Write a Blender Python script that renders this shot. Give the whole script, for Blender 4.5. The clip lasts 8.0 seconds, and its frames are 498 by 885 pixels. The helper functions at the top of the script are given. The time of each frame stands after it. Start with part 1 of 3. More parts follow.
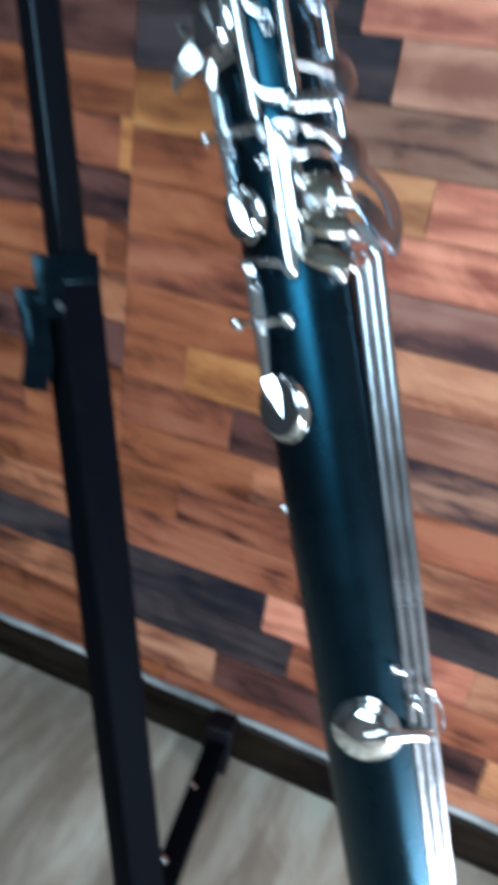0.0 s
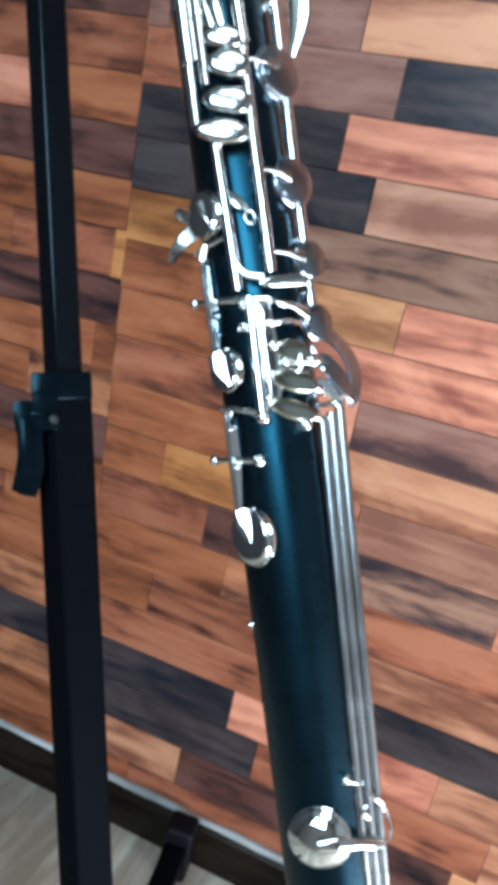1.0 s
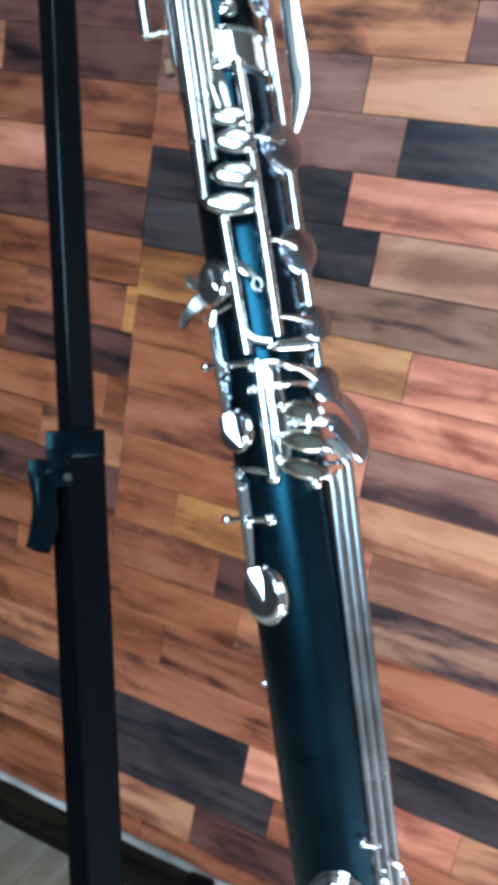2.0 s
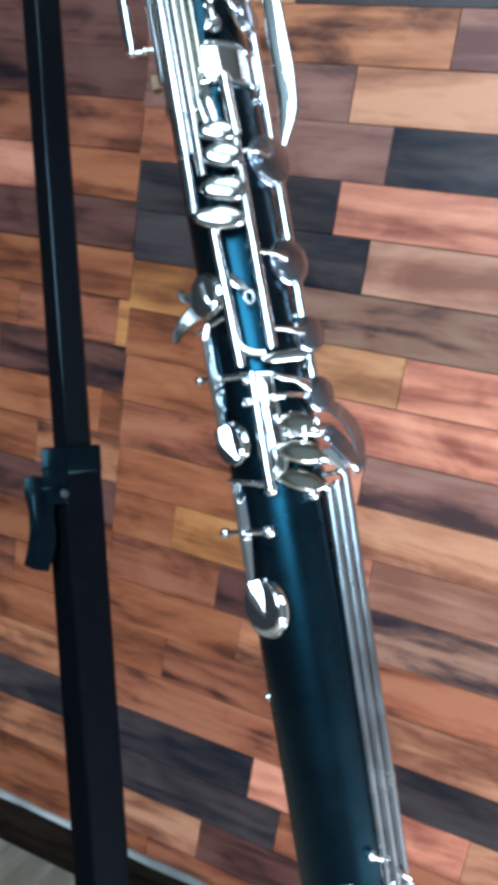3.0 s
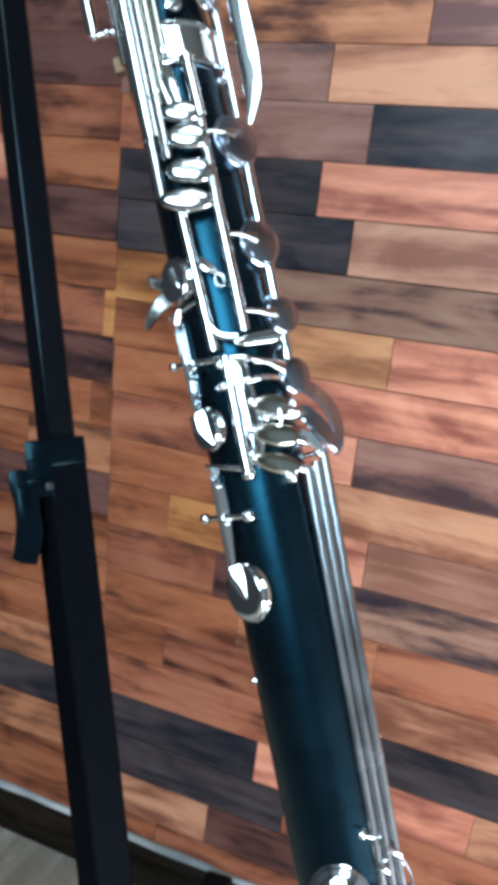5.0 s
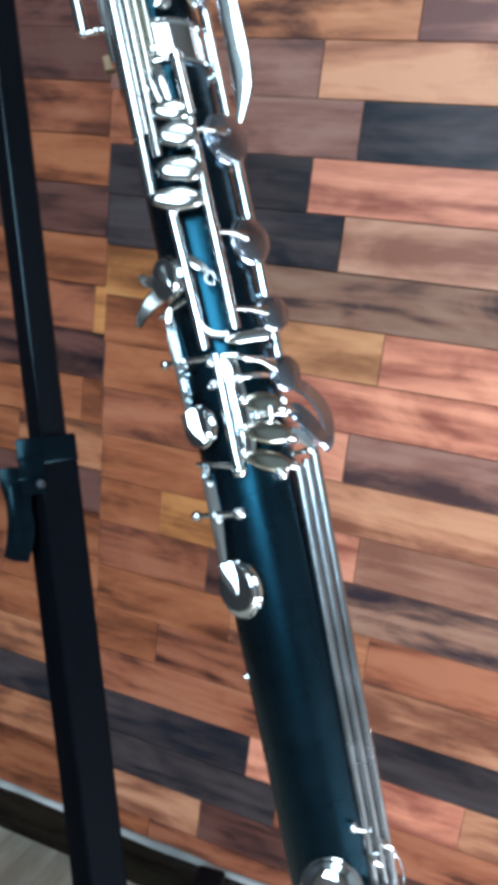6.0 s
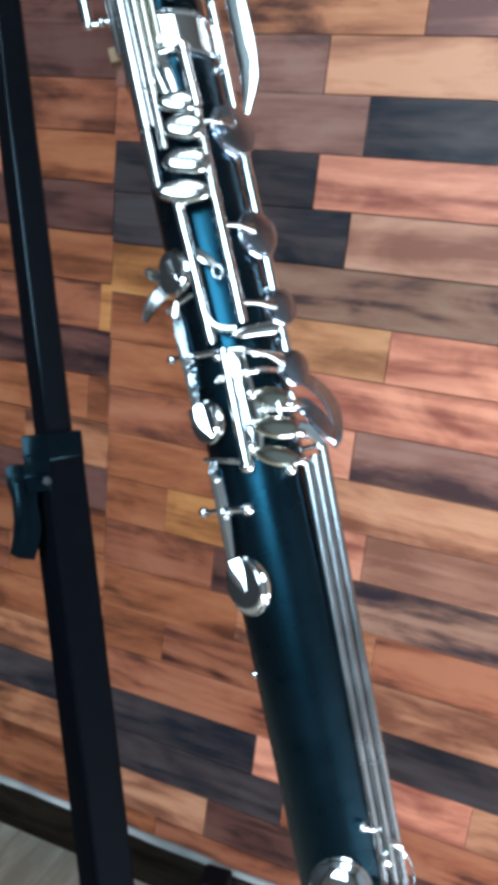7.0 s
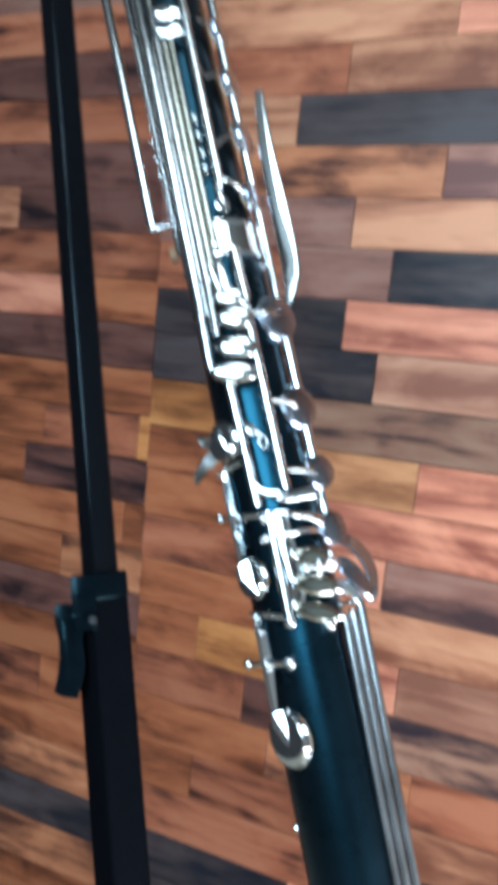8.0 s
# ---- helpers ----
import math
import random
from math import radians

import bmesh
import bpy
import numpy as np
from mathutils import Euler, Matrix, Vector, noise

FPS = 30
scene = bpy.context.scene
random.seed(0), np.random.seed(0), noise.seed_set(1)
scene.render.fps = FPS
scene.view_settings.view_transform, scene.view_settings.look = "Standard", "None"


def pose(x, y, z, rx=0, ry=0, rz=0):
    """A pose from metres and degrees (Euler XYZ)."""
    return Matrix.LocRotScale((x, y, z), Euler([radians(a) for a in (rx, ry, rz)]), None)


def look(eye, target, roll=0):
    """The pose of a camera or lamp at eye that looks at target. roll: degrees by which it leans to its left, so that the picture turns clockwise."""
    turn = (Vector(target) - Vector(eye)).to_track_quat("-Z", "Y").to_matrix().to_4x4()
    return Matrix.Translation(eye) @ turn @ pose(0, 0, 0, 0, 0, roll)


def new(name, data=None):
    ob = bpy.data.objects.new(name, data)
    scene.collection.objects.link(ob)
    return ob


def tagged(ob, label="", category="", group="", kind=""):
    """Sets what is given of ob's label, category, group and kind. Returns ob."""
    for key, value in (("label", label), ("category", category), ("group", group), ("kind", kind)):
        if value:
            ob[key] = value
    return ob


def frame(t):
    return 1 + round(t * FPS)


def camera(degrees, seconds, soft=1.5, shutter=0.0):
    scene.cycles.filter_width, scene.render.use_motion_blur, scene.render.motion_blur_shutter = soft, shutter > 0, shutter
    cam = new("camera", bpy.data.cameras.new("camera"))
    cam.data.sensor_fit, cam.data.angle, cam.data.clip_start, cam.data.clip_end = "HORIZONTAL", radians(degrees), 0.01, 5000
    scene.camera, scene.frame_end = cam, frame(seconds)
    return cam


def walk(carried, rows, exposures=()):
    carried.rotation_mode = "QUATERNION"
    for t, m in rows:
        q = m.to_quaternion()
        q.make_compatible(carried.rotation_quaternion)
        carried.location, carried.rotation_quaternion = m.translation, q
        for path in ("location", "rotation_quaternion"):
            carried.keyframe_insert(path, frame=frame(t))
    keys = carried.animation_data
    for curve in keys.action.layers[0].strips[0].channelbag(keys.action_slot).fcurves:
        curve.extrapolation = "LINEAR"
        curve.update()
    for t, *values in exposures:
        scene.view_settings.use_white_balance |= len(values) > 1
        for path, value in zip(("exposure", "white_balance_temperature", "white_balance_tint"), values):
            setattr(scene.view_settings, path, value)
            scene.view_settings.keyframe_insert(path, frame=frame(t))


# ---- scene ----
cam = camera(38.0, 8.0, soft=6.6, shutter=0.9)
PATH = [
    (0, (0.329, -1.183, 1.31), (-0.256, 0.544, 0.488), 9.1),
    (0.1, (0.329, -1.194, 1.315), (-0.292, 0.553, 0.534), 8.6),
    (0.3, (0.329, -1.198, 1.325), (-0.292, 0.571, 0.625), 9.4),
    (0.5, (0.33, -1.209, 1.34), (-0.251, 0.589, 0.686), 10.8),
    (1, (0.337, -1.218, 1.348), (-0.251, 0.599, 0.753), 11.6),
    (1.5, (0.338, -1.224, 1.354), (-0.294, 0.6, 0.829), 11.1),
    (3, (0.337, -1.223, 1.359), (-0.308, 0.615, 0.904), 8.8),
    (3.5, (0.343, -1.221, 1.359), (-0.313, 0.607, 0.88), 7.7),
    (4, (0.347, -1.217, 1.358), (-0.282, 0.627, 0.907), 7.0),
    (4.5, (0.347, -1.216, 1.358), (-0.289, 0.619, 0.879), 6.8),
    (6, (0.348, -1.218, 1.36), (-0.261, 0.62, 0.862), 6.7),
    (6.5, (0.348, -1.214, 1.358), (-0.241, 0.627, 0.845), 6.8),
    (7, (0.346, -1.215, 1.357), (-0.277, 0.618, 0.854), 6.5),
    (7.4, (0.346, -1.215, 1.358), (-0.279, 0.618, 0.858), 6.6),
    (7.5, (0.346, -1.218, 1.363), (-0.296, 0.623, 0.918), 7.3),
    (7.6, (0.343, -1.218, 1.359), (-0.305, 0.618, 0.975), 7.4),
    (7.8, (0.346, -1.233, 1.376), (-0.362, 0.607, 1.097), 6.2),
    (8, (0.345, -1.25, 1.388), (-0.396, 0.596, 1.186), 6.3),
]
EXPOSURES = [(0, 0.22, 5900, 10), (0.5, 0.38, 6100, 10), (1, 0.40, 6150, 10), (1.5, 0.36, 6050, 10), (3, 0.34, 5950, 10), (3.5, 0.34, 6000, 10), (4.5, 0.30, 6150, 10), (7, 0.30, 6150, 10), (8, 0.34, 6150, 10)]
walk(cam, [(t, look(eye, target, roll)) for t, eye, target, roll in PATH], EXPOSURES)

# ---- world and light ----
world = bpy.data.worlds.new("sky")
scene.world = world
world.use_nodes = True
sky = world.node_tree.nodes.new("ShaderNodeTexSky")
sky.sky_type, sky.sun_disc = "NISHITA", False
sky.sun_elevation, sky.sun_rotation = radians(35), radians(200)
world.node_tree.links.new(sky.outputs[0], world.node_tree.nodes["Background"].inputs[0])
world.node_tree.nodes["Background"].inputs[1].default_value = 0.12


def area(name, m, w, h, power, colour):
    lamp = bpy.data.lights.new(name, "AREA")
    lamp.shape, lamp.size, lamp.size_y, lamp.energy, lamp.color = "RECTANGLE", w, h, power, colour
    ob = new(name, lamp)
    ob.matrix_world = m
    return ob


WINDOW = (-0.40, 0.85, 1.70, 2.85)  # x0, x1, z0, z1 in the wall behind the camera
wx, wz = (WINDOW[0] + WINDOW[1]) / 2, (WINDOW[2] + WINDOW[3]) / 2
area("window_light", look((wx, -2.97, wz), (wx, 0, wz)), 1.17, 1.07, 64, (0.61, 0.85, 1.0))
LOW = (-2.20, -0.50, 0.08, 0.62)  # y0, y1, z0, z1 of an opening added in the unseen east wall for a fill light
ly, lz = (LOW[0] + LOW[1]) / 2, (LOW[2] + LOW[3]) / 2
# added fill, brightens the wall's lower right; no such window is known
area("low_fill_light", look((2.12, ly, lz), (0, ly, lz)), 1.62, 0.46, 76, (0.84, 0.92, 1.0))
area("ceiling_panel_light", look((0.50, -1.90, 2.93), (0.50, -1.901, 0)), 0.80, 0.80, 11, (0.80, 0.94, 1.0))


# ---- materials ----
def nodes_of(name):
    m = bpy.data.materials.new(name)
    m.use_nodes = True
    return m, m.node_tree.nodes, m.node_tree.links, m.node_tree.nodes["Principled BSDF"]


def node(ns, kind, **values):
    n = ns.new(kind)
    for key, value in values.items():
        n.inputs[key].default_value = value
    return n


def ramp(ns, stops):
    r = ns.new("ShaderNodeValToRGB")
    while len(r.color_ramp.elements) < len(stops):
        r.color_ramp.elements.new(0.5)
    for e, (p, c) in zip(r.color_ramp.elements, stops):
        e.position, e.color = p, (*c, 1)
    return r


def shade(c, k):
    return tuple(v * k for v in c)


def wood(name, base, streak, gloss=0.40, scale=1.0, contrast=0.5, shine=0.13, saturation=0.95):
    """Varnished plank wood: long grain along local x, darker streaks, pores; each plank differs by its own random number."""
    m, ns, ln, p = nodes_of(name)
    p.inputs["Specular IOR Level"].default_value = shine
    co, info = ns.new("ShaderNodeTexCoord"), ns.new("ShaderNodeObjectInfo")
    off = ns.new("ShaderNodeVectorMath")
    off.operation = "SCALE"
    off.inputs[0].default_value = (37.0, 11.0, 53.0)
    ln.new(info.outputs["Random"], off.inputs["Scale"])
    add = ns.new("ShaderNodeVectorMath")
    ln.new(co.outputs["Object"], add.inputs[0])
    ln.new(off.outputs[0], add.inputs[1])
    stretch = ns.new("ShaderNodeMapping")
    stretch.inputs["Scale"].default_value = (1.7 * scale, 17 * scale, 17 * scale)
    ln.new(add.outputs[0], stretch.inputs["Vector"])
    broad = node(ns, "ShaderNodeTexNoise", Scale=1.0, Detail=3.0, Roughness=0.55, Distortion=0.8)
    ln.new(stretch.outputs[0], broad.inputs["Vector"])
    fine_map = ns.new("ShaderNodeMapping")
    fine_map.inputs["Scale"].default_value = (9 * scale, 190 * scale, 190 * scale)
    ln.new(add.outputs[0], fine_map.inputs["Vector"])
    fine = node(ns, "ShaderNodeTexNoise", Scale=1.0, Detail=4.0, Roughness=0.6)
    ln.new(fine_map.outputs[0], fine.inputs["Vector"])
    mid_map = ns.new("ShaderNodeMapping")
    mid_map.inputs["Scale"].default_value = (6.0 * scale, 70 * scale, 70 * scale)
    ln.new(add.outputs[0], mid_map.inputs["Vector"])
    mid = node(ns, "ShaderNodeTexNoise", Scale=1.0, Detail=4.0, Roughness=0.62, Distortion=1.6)
    ln.new(mid_map.outputs[0], mid.inputs["Vector"])
    cloud_map = ns.new("ShaderNodeMapping")
    cloud_map.inputs["Scale"].default_value = (5.0 * scale, 14 * scale, 14 * scale)
    ln.new(add.outputs[0], cloud_map.inputs["Vector"])
    cloud = node(ns, "ShaderNodeTexNoise", Scale=1.0, Detail=5.0, Roughness=0.6, Distortion=0.6)
    ln.new(cloud_map.outputs[0], cloud.inputs["Vector"])
    total = None
    for source, weight in ((broad, 0.95), (cloud, 0.95), (mid, 0.26), (fine, 0.10)):
        m_add = ns.new("ShaderNodeMath")
        m_add.operation = "MULTIPLY_ADD"
        m_add.inputs[1].default_value = weight
        m_add.inputs[2].default_value = -0.630
        ln.new(source.outputs[0], m_add.inputs[0])
        if total:
            ln.new(total.outputs[0], m_add.inputs[2])
        total = m_add
    half = tuple(a * (1 - contrast) + b * contrast for a, b in zip(base, streak))
    warm = (min(base[0] * 1.25, 0.9), min(base[1] * 1.42, 0.9), min(base[2] * 1.45, 0.9))
    r = ramp(ns, [(0.29, streak), (0.42, half), (0.52, base), (0.68, warm)])
    ln.new(total.outputs[0], r.inputs[0])
    hue = ns.new("ShaderNodeHueSaturation")
    hue.inputs["Hue"].default_value = 0.503
    hue.inputs["Saturation"].default_value = saturation
    jit = ns.new("ShaderNodeMapRange")
    jit.inputs["To Min"].default_value, jit.inputs["To Max"].default_value = 0.80, 1.10
    ln.new(info.outputs["Random"], jit.inputs["Value"])
    ln.new(jit.outputs[0], hue.inputs["Value"])
    ln.new(r.outputs[0], hue.inputs["Color"])
    ln.new(hue.outputs[0], p.inputs["Base Color"])
    rough = ns.new("ShaderNodeMapRange")
    rough.inputs["To Min"].default_value, rough.inputs["To Max"].default_value = gloss - 0.06, gloss + 0.10
    ln.new(fine.outputs[0], rough.inputs["Value"])
    ln.new(rough.outputs[0], p.inputs["Roughness"])
    bump = node(ns, "ShaderNodeBump", Strength=0.12, Distance=0.0006)
    ln.new(fine.outputs[0], bump.inputs["Height"])
    ln.new(bump.outputs[0], p.inputs["Normal"])
    return m


def plain(name, base, rough, metal=0.0, grain=0.0, size=60.0, vary=0.12, wear=0.1, gleam=0.5, tint=(1, 1, 1)):
    m, ns, ln, p = nodes_of(name)
    p.inputs["Specular IOR Level"].default_value = gleam
    p.inputs["Specular Tint"].default_value = (*tint, 1)
    p.inputs["Metallic"].default_value = metal
    co = ns.new("ShaderNodeTexCoord")
    n1 = node(ns, "ShaderNodeTexNoise", Scale=size, Detail=4.0, Roughness=0.6)
    n2 = node(ns, "ShaderNodeTexNoise", Scale=size / 9, Detail=2.0)
    ln.new(co.outputs["Object"], n1.inputs["Vector"])
    ln.new(co.outputs["Object"], n2.inputs["Vector"])
    r = ramp(ns, [(0.3, shade(base, 1 - vary)), (0.7, shade(base, 1 + vary))])
    ln.new(n2.outputs[0], r.inputs[0])
    ln.new(r.outputs[0], p.inputs["Base Color"])
    q = ns.new("ShaderNodeMapRange")
    q.inputs["To Min"].default_value, q.inputs["To Max"].default_value = max(0.02, rough - wear), rough + wear
    ln.new(n2.outputs[0], q.inputs["Value"])
    ln.new(q.outputs[0], p.inputs["Roughness"])
    if grain:
        b = node(ns, "ShaderNodeBump", Strength=grain, Distance=0.0004)
        ln.new(n1.outputs[0], b.inputs["Height"])
        ln.new(b.outputs[0], p.inputs["Normal"])
    return m


# the lower default saturation puts the glare haze on right-hand strips into the colour
WOODS = {
    "or": wood("orange_wood", (0.466, 0.177, 0.092), (0.209, 0.064, 0.034)),
    "ro": wood("red_orange_wood", (0.575, 0.186, 0.108), (0.276, 0.070, 0.045)),
    "yo": wood("golden_wood", (0.560, 0.218, 0.092), (0.276, 0.098, 0.040)),
    "tn": wood("tan_wood", (0.455, 0.195, 0.122), (0.262, 0.095, 0.060)),
    "br": wood("red_brown_wood", (0.301, 0.097, 0.056), (0.058, 0.022, 0.018), saturation=1.02),
    "so": wood("smoky_orange_wood", (0.400, 0.150, 0.080), (0.085, 0.032, 0.023), contrast=0.5, saturation=1.02),
    "gb": wood("dusky_brown_wood", (0.238, 0.099, 0.074), (0.058, 0.030, 0.031)),
    "db": wood("dark_brown_wood", (0.112, 0.041, 0.032), (0.016, 0.010, 0.012)),
    "dk": wood("dark_walnut_wood", (0.050, 0.036, 0.037), (0.011, 0.012, 0.018), shine=0.13),
    "ru": wood("russet_wood", (0.275, 0.083, 0.039), (0.095, 0.029, 0.016), saturation=1.0),
    "am": wood("amber_wood", (0.410, 0.158, 0.062), (0.180, 0.064, 0.028), saturation=1.02),
    "rs": wood("rose_brown_wood", (0.345, 0.145, 0.105), (0.150, 0.058, 0.050)),
    "ds": wood("streaked_dark_wood", (0.265, 0.122, 0.080), (0.030, 0.020, 0.026), contrast=0.62),
}
BACKING = plain("brown_backing", (0.035, 0.018, 0.012), 0.8)
SKIRTING = wood("dark_varnished_skirting", (0.014, 0.009, 0.006), (0.003, 0.002, 0.002), gloss=0.24, shine=0.08)
# pale grey that paints the gleam along the skirting's top edge
PALE_GLEAM = plain("pale_grey_gleam", (0.34, 0.35, 0.34), 0.22, grain=0.4, size=60, vary=0.4)
BOARD = wood("pale_floor_wood", (0.50, 0.425, 0.335), (0.33, 0.265, 0.20), gloss=0.38, scale=0.8)
# unseen walls: black and dark beige darken the reflections, grey gives bounce light
PLASTER = plain("unseen_wall_black", (0.012, 0.012, 0.013), 0.85, grain=0.3, size=90)
GREY_PLASTER = plain("grey_plaster", (0.30, 0.30, 0.29), 0.8, grain=0.3, size=90)
PALE_PLASTER = plain("beige_plaster", (0.11, 0.107, 0.098), 0.85, grain=0.3, size=90)
POWDER = plain("black_powder_coat", (0.003, 0.0035, 0.005), 0.46, grain=0.10, size=900, gleam=0.007, tint=(0.7, 0.9, 1))
GLOSS_BLACK = plain("glossy_black_enamel", (0.003, 0.0035, 0.005), 0.14, grain=0.06, size=900, gleam=0.20, wear=0.04, tint=(0.7, 0.9, 1))
RUBBER = plain("black_rubber", (0.005, 0.005, 0.007), 0.5, grain=0.3, size=500, gleam=0.12)
PLASTIC = plain("black_plastic", (0.002, 0.004, 0.006), 0.17, grain=0.1, size=700, gleam=0.11, tint=(0.4, 0.85, 1))
STEEL = plain("zinc_steel", (0.62, 0.61, 0.58), 0.28, 1.0, grain=0.1, size=400)
DULL_STEEL = plain("dull_steel", (0.06, 0.065, 0.07), 0.45, 1.0, grain=0.1, size=400)
SILVER = plain("silver_plate", (0.86, 0.90, 0.92), 0.075, 1.0, grain=0.03, size=300, vary=0.05, wear=0.03)
LACQUER = plain("matt_silver", (0.50, 0.50, 0.44), 0.15, 1.0, grain=0.04, size=300, vary=0.05, wear=0.06)
EBONY = plain("black_stained_grenadilla", (0.002, 0.0025, 0.0035), 0.28, grain=0.12, size=500, vary=0.3, wear=0.04, gleam=0.54, tint=(0.11, 0.62, 0.94))
SATIN = plain("satin_silver", (0.56, 0.57, 0.56), 0.17, 1.0, grain=0.05, size=300, vary=0.08, wear=0.08)
NICKEL = plain("dull_nickel", (0.45, 0.46, 0.47), 0.25, 1.0, grain=0.05, size=300, vary=0.12, wear=0.08)
# silver plate darkened and blued: slate reflections of right-side parts put into the colour
DIMMED_SILVER = plain("dimmed_silver", (0.42, 0.47, 0.55), 0.22, 1.0, grain=0.05, size=300, vary=0.10, wear=0.08)
FELT = plain("tan_pad_skin", (0.45, 0.33, 0.22), 0.7)
CORK = plain("brown_cork", (0.25, 0.15, 0.08), 0.8)
FRAME_WHITE = plain("white_window_paint", (0.75, 0.75, 0.74), 0.4)


# ---- building helpers ----
def mesh_of(name, bm, material, smooth=None):
    me = bpy.data.meshes.new(name)
    bmesh.ops.recalc_face_normals(bm, faces=bm.faces)
    bm.to_mesh(me)
    bm.free()
    me.materials.append(material)
    if smooth is not None:
        me.shade_smooth()
        me.set_sharp_from_angle(angle=radians(smooth))
    return me


def part(name, bm, material, parent, label="", smooth=40):
    ob = new(name, mesh_of(name, bm, material, smooth))
    ob.parent = parent
    if label:
        tagged(ob, label)
    return ob


def thing(name, m, label, category, group="", kind=""):
    ob = new(name)
    ob.empty_display_size = 0.05
    ob.matrix_world = m
    return tagged(ob, label, category, group, kind)


def box(x0, x1, y0, y1, z0, z1, bevel=0.0, segments=2, bm=None):
    bm = bm or bmesh.new()
    made = bmesh.ops.create_cube(bm, size=1.0)["verts"]
    for v in made:
        v.co = Vector((x0 + (v.co.x + 0.5) * (x1 - x0), y0 + (v.co.y + 0.5) * (y1 - y0), z0 + (v.co.z + 0.5) * (z1 - z0)))
    if bevel:
        edges = list({e for v in made for e in v.link_edges})
        bmesh.ops.bevel(bm, geom=edges, offset=bevel, segments=segments, affect="EDGES", profile=0.6)
    return bm


def piece(w, h, d, chamfer):
    """A chamfered board, w along x, h along z, its face towards -y, d thick."""
    a, b, c = w / 2, h / 2, chamfer
    vs = [(-a, 0, -b), (a, 0, -b), (a, 0, b), (-a, 0, b), (-a, c - d, -b), (a, c - d, -b), (a, c - d, b), (-a, c - d, b)]
    vs += [(-a + c, -d, -b + c), (a - c, -d, -b + c), (a - c, -d, b - c), (-a + c, -d, b - c)]
    fs = [(8, 9, 10, 11)]
    for i in range(4):
        j = (i + 1) % 4
        fs += [(i, j, j + 4, i + 4), (i + 4, j + 4, j + 8, i + 8)]
    me = bpy.data.meshes.new("board")
    me.from_pydata(vs, [], fs)
    return me


def sweep(points, radii, flat=1.0, normal=None, sides=12, bm=None):
    """A tube through points; flat < 1 squashes it along normal, for levers and straps."""
    bm = bm or bmesh.new()
    pts = [Vector(p) for p in points]
    if not isinstance(radii, (list, tuple)):
        radii = [radii] * len(pts)
    rings, side = [], None
    for i, p in enumerate(pts):
        t = (pts[min(i + 1, len(pts) - 1)] - pts[max(i - 1, 0)]).normalized()
        n = Vector(normal) if normal is not None else (side or t.orthogonal())
        n = (n - t * n.dot(t)).normalized()
        side, b = n, t.cross(n)
        ring = []
        for k in range(sides):
            a = 2 * math.pi * k / sides
            ring.append(bm.verts.new(p + (n * math.cos(a) * flat + b * math.sin(a)) * radii[i]))
        rings.append(ring)
    for r0, r1 in zip(rings, rings[1:]):
        for k in range(sides):
            bm.faces.new((r0[k], r0[(k + 1) % sides], r1[(k + 1) % sides], r1[k]))
    bm.faces.new(rings[0])
    bm.faces.new(rings[-1])
    return bm


def strap(points, widths, thick, facing, bevel=0.0004, bm=None):
    """A forged flat bar along points: rectangular section, its broad face towards facing, with chamfered edges."""
    bm = bm or bmesh.new()
    pts, rings = [Vector(p) for p in points], []
    for i, p in enumerate(pts):
        t = (pts[min(i + 1, len(pts) - 1)] - pts[max(i - 1, 0)]).normalized()
        n = Vector(facing)
        n = (n - t * n.dot(t)).normalized()
        b = t.cross(n)
        w, h = widths[i] / 2, thick / 2
        c = min(bevel, w * 0.4, h * 0.8)
        section = [(-w, -h + c), (-w + c, -h), (w - c, -h), (w, -h + c), (w, h - c), (w - c * 1.6, h), (-w + c * 1.6, h), (-w, h - c)]
        rings.append([bm.verts.new(p + b * x + n * y) for x, y in section])
    for r0, r1 in zip(rings, rings[1:]):
        for k in range(8):
            bm.faces.new((r0[k], r0[(k + 1) % 8], r1[(k + 1) % 8], r1[k]))
    bm.faces.new(rings[0])
    bm.faces.new(rings[-1])
    return bm


def smooth_path(points, steps=6):
    """Catmull-Rom through the points."""
    pts = [Vector(p) for p in points]
    full = [2 * pts[0] - pts[1], *pts, 2 * pts[-1] - pts[-2]]
    out = []
    for a, b, c, d in zip(full, full[1:], full[2:], full[3:]):
        for k in range(steps):
            t = k / steps
            out.append(0.5 * (2 * b + (c - a) * t + (2 * a - 5 * b + 4 * c - d) * t * t + (3 * b - a - 3 * c + d) * t**3))
    return [*out, pts[-1]]


def turned(profile, sides=48, m=None, bm=None):
    """A lathe body about local z from (radius, height) pairs, closed at both ends."""
    bm = bm or bmesh.new()
    m = m or Matrix()
    rings = []
    for r, h in profile:
        if r < 1e-7:
            rings.append([bm.verts.new(m @ Vector((0, 0, h)))])
        else:
            rings.append([bm.verts.new(m @ Vector((r * math.cos(2 * math.pi * k / sides), r * math.sin(2 * math.pi * k / sides), h))) for k in range(sides)])
    for a, b in zip(rings, rings[1:]):
        for k in range(sides):
            j = (k + 1) % sides
            if len(a) == 1 and len(b) == 1:
                continue
            if len(a) == 1:
                bm.faces.new((a[0], b[k], b[j]))
            elif len(b) == 1:
                bm.faces.new((a[k], a[j], b[0]))
            else:
                bm.faces.new((a[k], a[j], b[j], b[k]))
    for ring in (rings[0], rings[-1]):
        if len(ring) > 2:
            bm.faces.new(ring)
    return bm


def ball(c, r, bm=None):
    bm = bm or bmesh.new()
    bmesh.ops.create_uvsphere(bm, u_segments=16, v_segments=10, radius=r, matrix=Matrix.Translation(c))
    return bm


